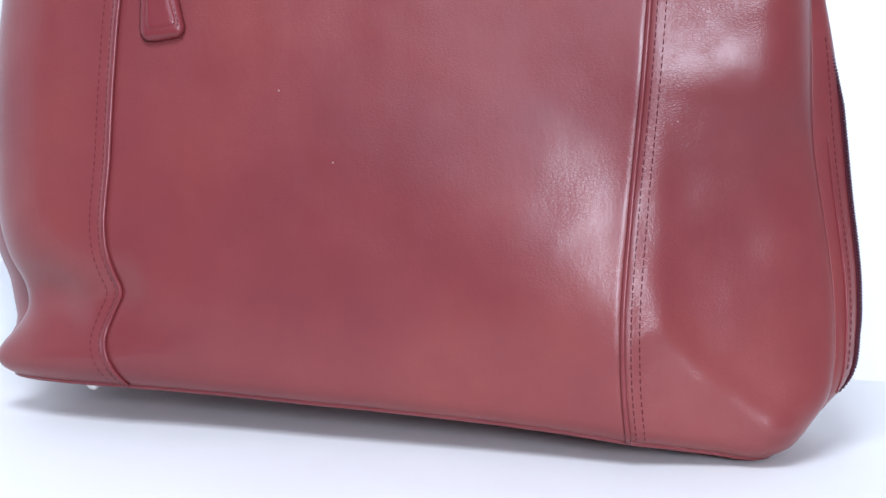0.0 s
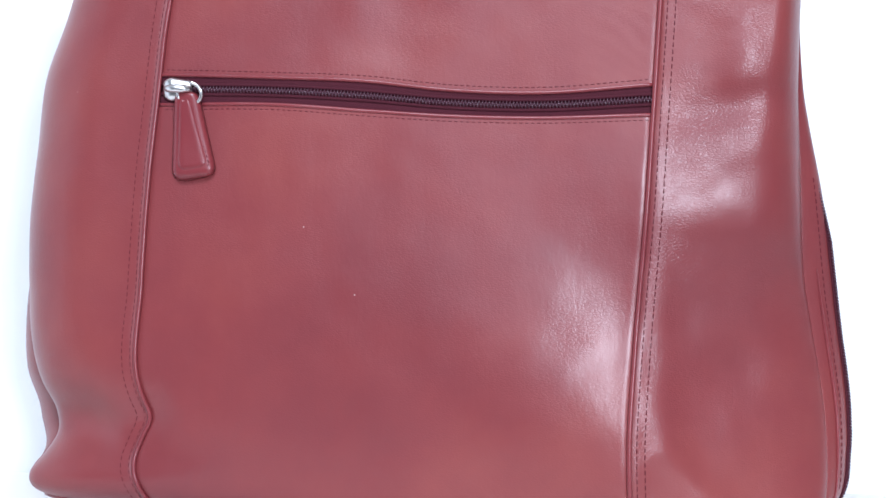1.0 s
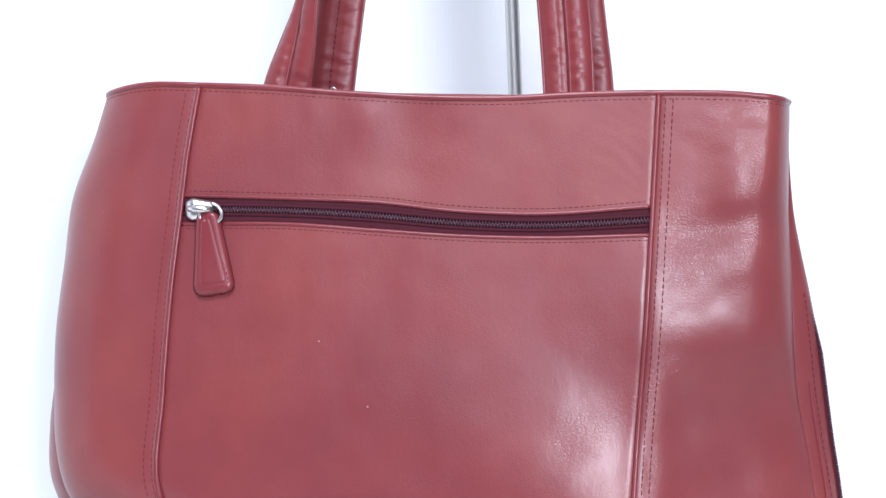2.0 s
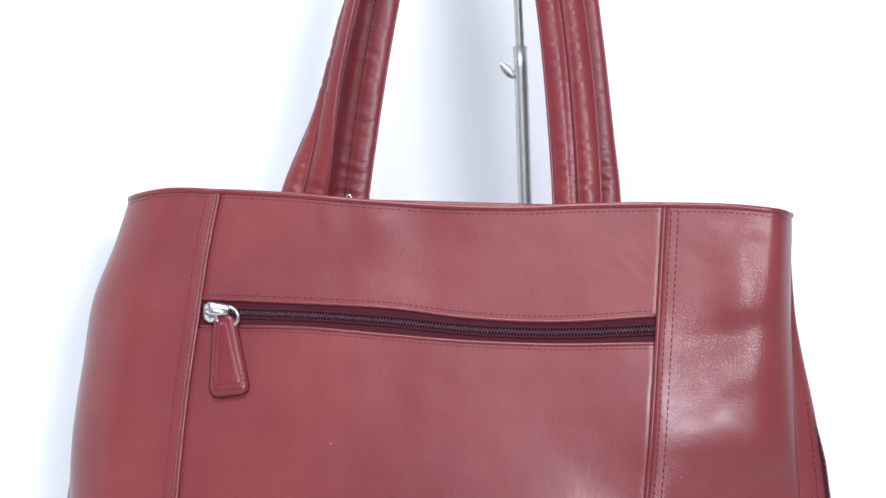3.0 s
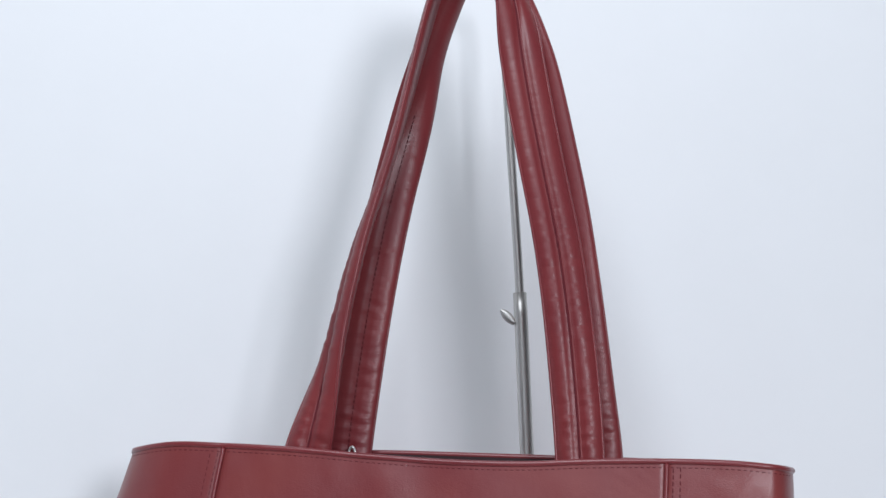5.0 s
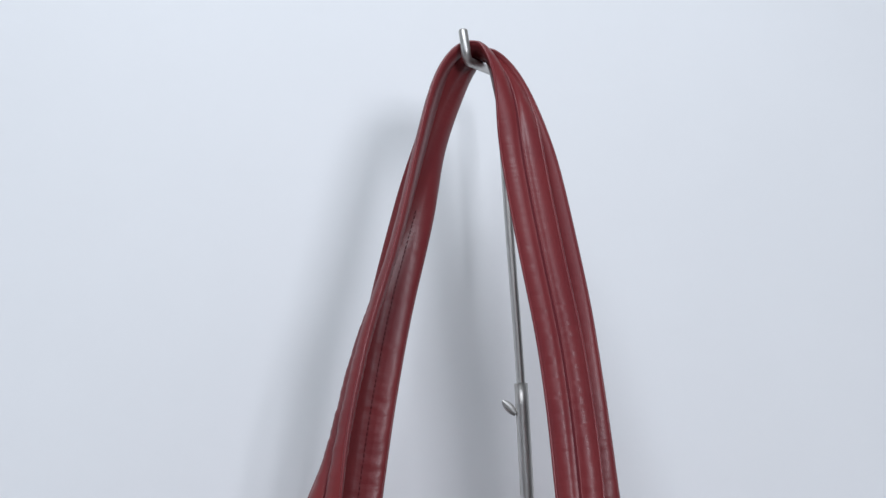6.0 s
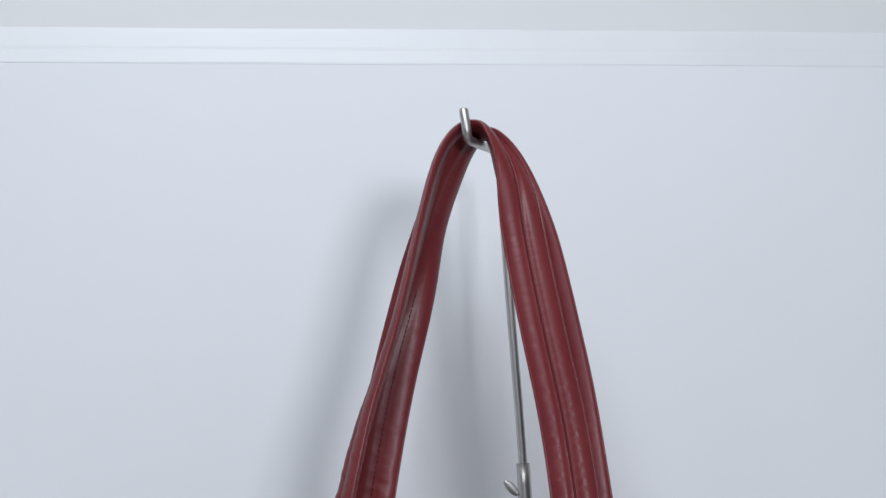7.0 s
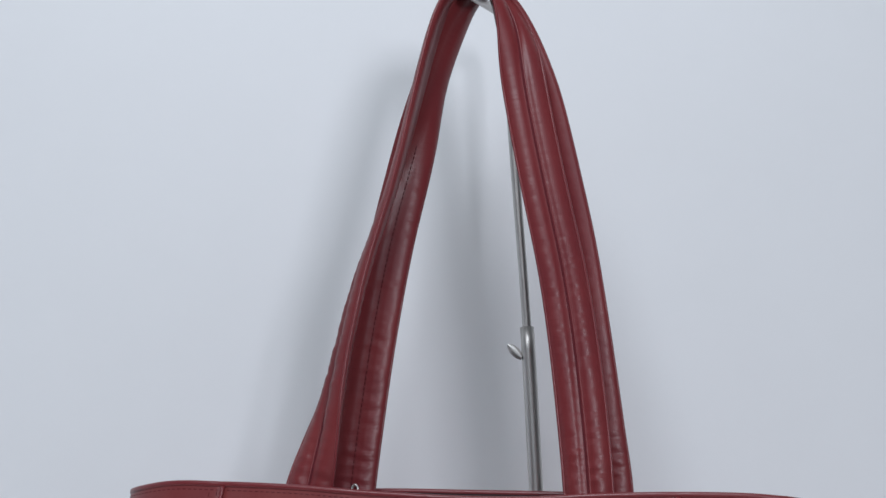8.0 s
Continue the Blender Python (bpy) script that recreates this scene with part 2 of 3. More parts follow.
LEFT_X = table([(0.0229, -0.2100), (0.0288, -0.2165), (0.0376, -0.2185), (0.0467, -0.2125), (0.0577, -0.2078), (0.0692, -0.2102), (0.0857, -0.2183), (0.1099, -0.2257), (0.1391, -0.2292), (0.1686, -0.2303), (0.2179, -0.2270), (0.2602, -0.2219), (0.2886, -0.2119), (0.3225, -0.2024)])
RIGHT_X = table([(-0.0105, 0.1860), (-0.0045, 0.1945), (0.0013, 0.1995), (0.0069, 0.2038), (0.0190, 0.2122), (0.0349, 0.2152), (0.0543, 0.2155), (0.0789, 0.2138), (0.1038, 0.2100), (0.1441, 0.2029), (0.1950, 0.2004), (0.2465, 0.1990), (0.3095, 0.2005)])
SEAM_L = table([(0.0228, -0.1418), (0.0330, -0.1469), (0.0501, -0.1510), (0.0613, -0.1475), (0.0717, -0.1435), (0.0803, -0.1461), (0.0919, -0.1492), (0.1424, -0.1489), (0.1939, -0.1470), (0.2442, -0.1430), (0.2789, -0.1402), (0.3202, -0.1344)])
SEAM_R = table([(0.0058, 0.1140), (0.0266, 0.1120), (0.0555, 0.1109), (0.1132, 0.1137), (0.1784, 0.1189), (0.2375, 0.1226), (0.3116, 0.1270)])
ZIP_TOP = table([(-0.1442, 0.2552), (-0.0787, 0.2528), (-0.0277, 0.2502), (0.0154, 0.2451), (0.0618, 0.2431), (0.1238, 0.2468)])
ZIP_LOW = table([(-0.1439, 0.2396), (-0.0786, 0.2390), (-0.0278, 0.2351), (0.0153, 0.2320), (0.0616, 0.2306), (0.1234, 0.2318)])


def round_in(d, r, depth):
    """How far a surface falls back within r of its edge, d away from it."""
    if d >= r:
        return 0.0
    k = 1 - max(d, 0.0) / r
    return depth * (1 - math.sqrt(max(0.0, 1 - k * k)))


def swell(x, z, cx, cz, rx, rz, turn=0.0):
    a = math.radians(turn)
    dx, dz = x - cx, z - cz
    u, v = dx * math.cos(a) + dz * math.sin(a), -dx * math.sin(a) + dz * math.cos(a)
    return math.exp(-((u / rx) ** 2) - (v / rz) ** 2)


ROLL_L = table([(0.0, 0.014), (0.035, 0.018), (0.06, 0.034), (0.09, 0.040), (0.32, 0.040)])
EDGE_R = table([(-0.01, 0.026), (0.05, 0.034), (0.15, 0.032), (0.22, 0.024), (0.27, 0.017), (0.33, 0.015)])
TURN_R = table([(-0.01, 0.08), (0.03, 0.24), (0.08, 0.32), (0.14, 0.29), (0.175, 0.17), (0.21, 0.11), (0.26, 0.04), (0.33, 0.02)])

LUMPY = table([(-0.01, 0.0008), (0.05, 0.0011), (0.15, 0.0012), (0.20, 0.0006), (0.24, 0.0003), (0.33, 0.0002)])

FOLD = [(0.1250, 0.170), (0.1262, 0.136), (0.1272, 0.087), (0.1300, 0.060), (0.1440, 0.040), (0.1670, 0.023), (0.1920, 0.004)]


def fold_gap(x, z):
    """How far a place on the front lies from the soft fold that runs down beside the seam and out to the corner."""
    best = 1.0
    for (ax, az), (bx, bz) in zip(FOLD, FOLD[1:]):
        dx, dz = bx - ax, bz - az
        t = min(1.0, max(0.0, ((x - ax) * dx + (z - az) * dz) / (dx * dx + dz * dz)))
        best = min(best, math.hypot(x - ax - dx * t, z - az - dz * t))
    return best


def front_y(x, z):
    """The front of the bag: it leans back towards the rim, rounds off at its sides, and has soft dents."""
    y = -0.072 + 0.129 * z
    y += round_in(x - LEFT_X(z), 0.052, ROLL_L(z))
    y += round_in(RIGHT_X(z) - x, EDGE_R(z), 0.034 - 0.085 * TURN_R(z))
    past = max(0.0, x - SEAM_R(z))
    y += TURN_R(z) * (past + 0.80 * past * past / (past + 0.05))
    y += round_in(z - BASE_Z(x), 0.010, 0.007)
    y += round_in(z - BASE_Z(x), 0.090, 0.015)
    y += round_in(z - BASE_Z(x), 0.070, 0.014) * min(1.0, max(0.0, (x - SEAM_R(z)) / 0.05))
    for line in (SEAM_L, SEAM_R):
        y += 0.0009 * math.exp(-(((x - line(z)) / 0.0021) ** 2))
    # dents (in, plus) and swellings (out, minus)
    y += 0.0105 * swell(x, z, -0.1817, 0.0683, 0.030, 0.017, -12)
    y -= 0.0040 * swell(x, z, -0.1611, 0.0373, 0.05, 0.012)
    y += 0.0035 * swell(x, z, -0.1440, 0.0726, 0.012, 0.012)
    y -= 0.0030 * swell(x, z, 0.0627, 0.0903, 0.080, 0.034, -50)
    y += 0.0060 * swell(x, z, 0.1185, 0.1260, 0.038, 0.047, 12)
    y += 0.0022 * swell(x, z, 0.1580, 0.0978, 0.022, 0.045, -8)
    if x > 0.10 and z < 0.19:
        y -= (0.0016 + 0.0009 * min(1.0, max(0.0, (0.08 - z) / 0.04))) * math.exp(-((fold_gap(x, z) / 0.0085) ** 2)) * min(1.0, max(0.0, (0.17 - z) / 0.04))
    y -= 0.0032 * swell(x, z, 0.1686, 0.2675, 0.015, 0.040, 4)
    y += 0.0026 * swell(x, z, 0.1690, 0.2380, 0.044, 0.011, 14)
    y += 0.0022 * swell(x, z, -0.0125, 0.2853, 0.025, 0.035)
    y -= 0.0022 * swell(x, z, -0.0327, 0.2951, 0.013, 0.015)
    y -= 0.0007 * swell(x, z, -0.0685, 0.3042, 0.0016, 0.008)
    y += 0.00012 * math.sin((x * 0.55 + z * 0.85) * 900 + 6 * noise.noise((x * 40, z * 40, 7.0))) * swell(x, z, 0.1054, 0.2805, 0.018, 0.026)
    y -= 0.0040 * swell(x, z, -0.0231, 0.1285, 0.10, 0.09)
    if x > SEAM_R(z):
        y += min(1.0, (x - SEAM_R(z)) / 0.01) * (LUMPY(z) * noise.noise((x * 30, z * 36, 9.0)) + 0.00022 * noise.noise((x * 90, z * 130, 2.0)))
    y += 0.0008 * noise.noise((x * 22, z * 22, 1.5)) + 0.0003 * noise.noise((x * 60, z * 60, 4.0))
    return y


def front(x, z, out=0.0):
    return Vector((x, front_y(x, z) - out, z))


def front_normal(x, z):
    e = 0.0008
    n = (front(x + e, z) - front(x - e, z)).cross(front(x, z + e) - front(x, z - e))
    return n.normalized()


def eased(n):
    """Even steps from 0 to 1, closer together at the ends."""
    return [0.5 - 0.5 * math.cos(math.pi * k / n) for k in range(n + 1)]


def edge_left(z):
    return Vector((LEFT_X(z), front_y(LEFT_X(z), z), z))


def edge_right(z):
    return Vector((RIGHT_X(z), front_y(RIGHT_X(z), z), z))


def panel_rows(x0, x1, z0, z1, wide, high):
    rows = []
    for v in eased(high):
        row = []
        for u in eased(wide):
            # settle x and z together: the sides depend on height, the ends on the place across
            z = 0.15
            for _ in range(4):
                a, b = x0(z), x1(z)
                x = a + (b - a) * u
                z = z0(x) + (z1(x) - z0(x)) * v
            row.append(front(x, z))
        rows.append(row)
    return rows


bag = new("handbag")
tagged(bag, "oxblood red leather tote handbag hanging from a steel stand", "handbag")

part("front_panel", mesh_of("front_panel", *sheet(panel_rows(SEAM_L, SEAM_R, BASE_Z, ZIP_LOW, 90, 90), 0.0018), M_RED), bag, "smooth red leather with faint creases and specks")
part("upper_panel", mesh_of("upper_panel", *sheet(panel_rows(SEAM_L, SEAM_R, ZIP_TOP, RIM_Z, 90, 40), 0.0018), M_RED), bag)
part("corner_panel", mesh_of("corner_panel", *sheet(panel_rows(LEFT_X, SEAM_L, BASE_Z, RIM_Z, 44, 120), 0.0018), M_CORNER), bag, "red leather corner panel, dented near the base")
part("corner_panel", mesh_of("corner_panel", *sheet(panel_rows(SEAM_R, RIGHT_X, BASE_Z, RIM_Z, 60, 140), 0.0018), M_CORNER), bag, "red leather corner panel with shallow dents and shine")

GUSSET_R = table([(-0.0110, 0.1900), (-0.0050, 0.1980), (0.0071, 0.2100), (0.0197, 0.2245), (0.0499, 0.2326), (0.0692, 0.2327), (0.1212, 0.2262), (0.1880, 0.2166), (0.2439, 0.2055), (0.3111, 0.2000)])
GUSSET_L = table([(0.0307, -0.2020), (0.0476, -0.2240), (0.0577, -0.2330), (0.0692, -0.2370), (0.0857, -0.2425), (0.1099, -0.2440), (0.1391, -0.2415), (0.1686, -0.2340), (0.2099, -0.2225), (0.2592, -0.2141), (0.3235, -0.1974)])


BACK_TOP = table([(-0.21, 0.3145), (-0.12, 0.3168), (-0.05, 0.3177), (0.0, 0.3162), (0.06, 0.3142), (0.115, 0.3122), (0.21, 0.3025)])
BACK_IN = table([(0.0, 0.012), (0.18, 0.018), (0.26, 0.024), (0.31, 0.027)])


def back_y(z):
    return 0.066 - 0.140 * z


def gusset_point(side, z, w):
    """The side of the bag, from the front edge (w = 0) to the back one (w = 1)."""
    a = edge_right(z) if side > 0 else edge_left(z)
    b = Vector((a.x - side * 0.006, back_y(z) - BACK_IN(z), z))
    out = (GUSSET_R if side > 0 else GUSSET_L)(z)
    k = math.sin(math.pi * min(1, w * 1.0)) ** 0.8 if w not in (0, 1) else 0.0
    x = a.x + (b.x - a.x) * w
    return Vector((x + (out - a.x) * k, a.y + (b.y - a.y) * w, z))


def gusset_rows(side):
    rows = []
    low = BASE_Z(side * 0.21)
    top = RIM_Z(side * 0.195)
    for v in eased(70):
        z = low + (top - low) * v
        rows.append([gusset_point(side, z, w) for w in eased(24)])
    return rows


part("gusset", mesh_of("gusset", *sheet(gusset_rows(1), 0.0005), M_RED), bag)
part("gusset", mesh_of("gusset", *sheet(gusset_rows(-1), 0.0005, True), M_RED), bag)


def back_rows():
    rows = []
    for v in eased(40):
        row = []
        for u in eased(60):
            x, z = 0.0, 0.15
            for _ in range(3):
                a, b = LEFT_X(z) + 0.006, RIGHT_X(z) - 0.006
                x = a + (b - a) * u
                z = BASE_Z(x) + (BACK_TOP(x) - BASE_Z(x)) * v
            y = back_y(z) - round_in(x - a, 0.03 + BACK_IN(z), BACK_IN(z)) - round_in(b - x, 0.03 + BACK_IN(z), BACK_IN(z))
            row.append((x, y, z))
        rows.append(row)
    return rows


part("back_panel", mesh_of("back_panel", *sheet(back_rows(), 0.0018, True), M_RED), bag)


def bottom_rows():
    rows = []
    for w in eased(16):
        row = []
        for u in eased(50):
            x = LEFT_X(0.024) + 0.003 + (RIGHT_X(-0.0100) - LEFT_X(0.024) - 0.006) * u
            z = BASE_Z(x)
            a, b = front_y(x, z), back_y(z) - 0.004
            row.append((x, a + (b - a) * w, z + 0.0004 - 0.0012 * math.sin(math.pi * w)))
        rows.append(row)
    return rows


part("base", mesh_of("base", *sheet(bottom_rows(), 0.002, True), M_RED), bag)

# rim binding round the mouth, and the lining inside
rim_line = [front(x, RIM_Z(x)) for x in np.linspace(LEFT_X(0.318) + 0.0005, RIGHT_X(0.306) - 0.0020, 90)]
rim_line += [gusset_point(1, RIM_Z(0.195), w) for w in np.linspace(0.15, 0.9, 6)]
rim_line[90:] = [p - Vector((0.0058, 0, 0.0012)) for p in rim_line[90:]]
rim_back = [(x, back_y(0.3105) - round_in(0.189 - abs(x), 0.057, 0.027), BACK_TOP(x) + 0.0005) for x in np.linspace(0.186, -0.188, 60)]
rim_line += [Vector(p) for p in rim_back]
rim_line += [gusset_point(-1, RIM_Z(-0.195), w) for w in np.linspace(0.9, 0.1, 6)]
part("rim_binding", mesh_of("rim_binding", *tube([p + Vector((0, 0.0006, -0.0002)) for p in rim_line], 0.0019, 10), M_EDGE), bag, "rolled red leather edge")
inner = []
for depth in (0.001, 0.03, 0.09, 0.16):
    inner.append([(p.x * (0.985 - depth * 1.6), p.y * (0.86 - depth * 2.5), p.z - depth) for p in rim_line])
lining_verts, lining_faces = sheet(inner)
lining_faces.append(tuple(range(3 * len(rim_line), 4 * len(rim_line))))
part("lining", mesh_of("lining", lining_verts, lining_faces, M_LINING), bag, "dark cloth lining")

# piped seams with two rows of stitches beside each
thread = []


def seam(line, side, low, high, offsets, thick):
    zs = np.linspace(low, high, 130)
    pts = [front(line(z), z, 0.0012) for z in zs]
    part("piping", mesh_of("piping", *tube(pts, 0.0013, 8), M_EDGE), bag)
    for off in offsets:
        track = [front(line(z) + side * off, z) for z in zs]
        thread.append(dashes(track, [front_normal(line(z) + side * off, z) for z in zs], 0.0026, 0.0012, thick))


seam(SEAM_L, -1, BASE_Z(-0.144) + 0.0015, RIM_Z(-0.134) - 0.0015, (0.0030, 0.0076), 0.0002)
seam(SEAM_R, 1, BASE_Z(0.114) + 0.0015, RIM_Z(0.126) - 0.0015, (0.0038, 0.0079), 0.00028)
for line, off in ((ZIP_TOP, 0.0032), (ZIP_LOW, -0.0030)):
    xs = np.linspace(SEAM_L(0.247) + 0.003, SEAM_R(0.245) - 0.002, 110)
    track = [front(x, line(x) + off) for x in xs]
    thread.append(dashes(track, [front_normal(x, line(x) + off) for x in xs], 0.0020, 0.0011, 0.00021))
xs = np.linspace(LEFT_X(0.316) + 0.004, RIGHT_X(0.304) - 0.003, 140)
thread.append(dashes([front(x, RIM_Z(x) - 0.0036) for x in xs], [front_normal(x, RIM_Z(x) - 0.0036) for x in xs], 0.0022, 0.0012, 0.00021))
tagged(part("stitching", mesh_of("stitching", *merged(thread), M_THREAD), bag, "burgundy thread stitches"), "", "", "", "stuff")
# piping along the base
xs = np.linspace(LEFT_X(0.024) + 0.0005, RIGHT_X(-0.0100) - 0.0015, 120)
part("base_piping", mesh_of("base_piping", *tube([front(x, BASE_Z(x) + 0.0006, -0.0004) for x in xs], 0.0017, 8), M_EDGE), bag)
part("fold_line", mesh_of("fold_line", *tube([edge_right(z) + Vector((0.0002, 0.002, 0)) for z in np.linspace(0.014, 0.17, 60)], 0.0011, 8), M_EDGE), bag)

part("pleat", mesh_of("pleat", *tube([gusset_point(1, z, 0.10) + Vector((0.0004, 0, 0)) for z in np.linspace(0.02, 0.150, 50)], [0.0003 + 0.0009 * math.sin(math.pi * k / 49) for k in range(50)], 8), M_EDGE), bag)

# side zip, on the gusset
zs = np.linspace(0.016, 0.198, 80)
strip = []
for z in zs:
    a, b = gusset_point(1, z, 0.30), gusset_point(1, z, 0.44)
    k = 0.003 * max(0.0, (z - 0.165) / 0.033)
    strip.append([a + Vector((0.0009 - k, 0, 0)), (a + b) / 2 + Vector((0.0022 - k, 0, 0)), b + Vector((0.0009 - k, 0, 0))])
side_zip = part("side_zip", mesh_of("side_zip", *sheet(strip, 0.001), M_TAPE), bag, "dark plum zip on the side")
coil = []
for z in np.arange(0.018, 0.196, 0.0017):
    p = (gusset_point(1, z, 0.30) + gusset_point(1, z, 0.44)) / 2 + Vector((0.0017 - 0.003 * max(0.0, (z - 0.165) / 0.033), 0, 0))
    coil.append(tube([p + Vector((-0.0006, -0.0028, 0)), p + Vector((0.0004, 0, 0)), p + Vector((-0.0006, 0.0028, 0))], 0.0006, 5))
tagged(part("coil", mesh_of("coil", *merged(coil), M_TEETH), side_zip), "", "", "", "stuff")
track = [gusset_point(1, z, 0.17) for z in np.linspace(0.03, 0.2, 70)]
tagged(part("stitching", mesh_of("stitching", *dashes(track, [(0.8, -0.6, 0)] * 70), M_THREAD), bag), "", "", "", "stuff")

# front zip: tape, coil, slider, leather pull
zipper = new("zipper")
zipper.parent = bag
tagged(zipper, "plum coil zip with nickel slider and leather pull")
rows = []
for x in np.linspace(SEAM_L(0.247) - 0.0005, SEAM_R(0.245) - 0.0005, 90):
    lo, hi = ZIP_LOW(x) - 0.004, ZIP_TOP(x) + 0.004
    rows.append([front(x, lo + (hi - lo) * k / 6, -0.0016 - 0.0006 * math.cos(k * 2.1)) for k in range(7)])
part("tape", mesh_of("tape", *sheet(rows, 0.0008, True), M_TAPE), zipper)


def zip_mid(x):
    return 0.5 * (ZIP_LOW(x) + ZIP_TOP(x)) + 0.0002


coil = []
for n, x in enumerate(np.arange(-0.138, SEAM_R(0.245) - 0.001, 0.00090)):
    side = 1 if n % 2 else -1
    z = zip_mid(x)
    a, b = front(x, z - side * 0.0006, 0.0010), front(x + 0.0002, z + side * 0.0017, 0.0005)
    coil.append(tube([a, (a + b) / 2 + Vector((0, -0.0006, 0)), b], 0.00036, 5))
tagged(part("coil", mesh_of("coil", *merged(coil), M_TEETH), zipper, "dark plum interlocking coil"), "", "", "", "stuff")
xs = np.linspace(SEAM_L(0.247) + 0.0005, SEAM_R(0.245) - 0.001, 80)
cords = [tube([front(x, zip_mid(x) + s * 0.0026, -0.0006) for x in xs], 0.0011, 8) for s in (-1, 1)]
part("coil_edge", mesh_of("coil_edge", *merged(cords), M_TAPE), zipper)

for line, off in ((ZIP_TOP, 0.0004), (ZIP_LOW, -0.0004)):
    part("welt", mesh_of("welt", *tube([front(x, line(x) + off, -0.0002) for x in np.linspace(SEAM_L(0.247) + 0.0005, SEAM_R(0.245) - 0.001, 110)], 0.0011, 8), M_EDGE), zipper, "turned leather edge along the zip")

# slider
sx, sz = -0.1317, zip_mid(-0.1317)
lie = front_y(sx, sz)
rows = []
for k in range(13):
    u = k / 12
    x = sx - 0.0075 + 0.016 * u
    half = 0.0066 - 0.0028 * u - 0.0024 * max(0, 0.2 - u) / 0.2
    high = 0.0046 - 0.0012 * u - 0.0028 * max(0, 0.25 - u) / 0.25
    rows.append([(x, lie + 0.0006 - high * max(0.0, math.cos(a)) ** 0.45, sz + half * math.sin(a)) for a in np.linspace(-1.57, 1.57, 11)])
slider = part("slider", mesh_of("slider", *sheet(rows, 0.0007, True), M_NICKEL), zipper, "bright nickel zip slider")
bridge = [(sx - 0.0052, lie - 0.0026, sz + 0.0003), (sx - 0.0044, lie - 0.0050, sz + 0.0003), (sx - 0.0010, lie - 0.0062, sz + 0.0002), (sx + 0.0040, lie - 0.0060, sz), (sx + 0.0068, lie - 0.0046, sz), (sx + 0.0074, lie - 0.0022, sz)]
part("bridge", mesh_of("bridge", *tube(bridge, [0.0016, 0.0019, 0.0022, 0.0022, 0.0019, 0.0015], 10), M_NICKEL), slider)
hoop = []
for k in range(25):
    a = math.radians(-200 + 400 * k / 24 * 0.72)
    hoop.append((sx + 0.0078 + 0.0066 * math.cos(a), lie - 0.0050 - 0.001 * math.sin(a), sz - 0.0026 + 0.0058 * math.sin(a)))
part("ring", mesh_of("ring", *tube(hoop, 0.0010, 8), M_NICKEL), slider)
stops = [tube([front(-0.1394, sz + s * 0.0034, 0.0000), front(-0.1374, sz + s * 0.0034, 0.0008), front(-0.1357, sz + s * 0.0034, 0.0)], 0.0010, 7) for s in (-1, 1)]
part("stop", mesh_of("stop", *merged(stops), M_NICKEL), zipper)


def pull_rows(grow, low, high, out, bulge):
    """The leather pull: a tab that widens downwards and hangs against the bag."""
    rows = []
    for k in range(41):
        v = k / 40
        z = high + (low - high) * v
        left = -0.1314 - 0.0002 * v - grow
        right = -0.1214 + 0.0120 * v + grow
        r = 0.0062
        end = (high - z, z - low)
        trim = max(round_in(end[1], r, r), round_in(end[0], r * 0.6, r * 0.5))
        left, right = left + trim, right - trim
        row = []
        for n in range(19):
            u = n / 18
            x = left + (right - left) * u
            zz = z + 0.0022 * (u - 0.4) * v
            y = front_y(x, zz) - out - bulge * min(1.0, end[1] / 0.003) ** 0.5 * math.sqrt(max(0.0, 1 - (2 * u - 1) ** 6))
            row.append((x, y, zz))
        rows.append(row)
    return rows


pull = part("pull", mesh_of("pull", *sheet(pull_rows(0.0009, 0.1993, 0.2452, 0.0008, 0.0030), 0.0010, True), M_EDGE), zipper, "tapered red leather zip pull with raised centre")
part("pull_inset", mesh_of("pull_inset", *sheet(pull_rows(-0.0022, 0.2030, 0.2418, 0.0026, 0.0022), 0.0008, True), M_EDGE), pull)
ring = []
for k in range(0, 41):
    v = k / 40
    ring.append((-0.1314 + 0.0024 - 0.0002 * v, 0.2420 - 0.0378 * v))
for k in range(1, 20):
    u = k / 20
    ring.append((-0.1292 + 0.0172 * u, 0.2042 + 0.0016 * u))
for k in range(0, 41):
    v = 1 - k / 40
    ring.append((-0.1214 + 0.0120 * v - 0.0024, 0.2420 - 0.0352 * v))
track = [Vector((x, front_y(x, z) - 0.0042, z)) for x, z in ring]
tagged(part("stitching", mesh_of("stitching", *dashes(track, [(0, -1, 0)] * len(track), 0.0018, 0.001, 0.00026), M_THREAD), pull), "", "", "", "stuff")

# feet under the base
bm = bmesh.new()
bmesh.ops.create_uvsphere(bm, u_segments=16, v_segments=10, radius=0.0040)
foot_mesh = from_bm("foot", bm, M_NICKEL, True)
for x, y in ((-0.165, -0.045), (-0.165, 0.044), (0.16, -0.025), (0.16, 0.044)):
    foot = part("foot", foot_mesh, bag, "domed nickel foot")
    foot.matrix_local = Matrix.Translation((x, y, BASE_Z(x) + (0.0052 if x > 0 else -0.0012)))


# ---- handles ----
def strand(pairs, base_y, top_y, turn, side, face):
    """One half of a handle from the rim to the hook: place, width direction, outward direction."""
    xz = table([(z, x) for z, x in pairs])
    ys = table([(pairs[0][0], base_y), (0.46, base_y * 0.75 + top_y * 0.25), (pairs[-1][0], top_y)])
    tw = table(turn)
    out = []
    for z in np.linspace(pairs[0][0], pairs[-1][0], 220):
        out.append((Vector((xz(z), ys(z), z)), tw(z), side, face))
    return out


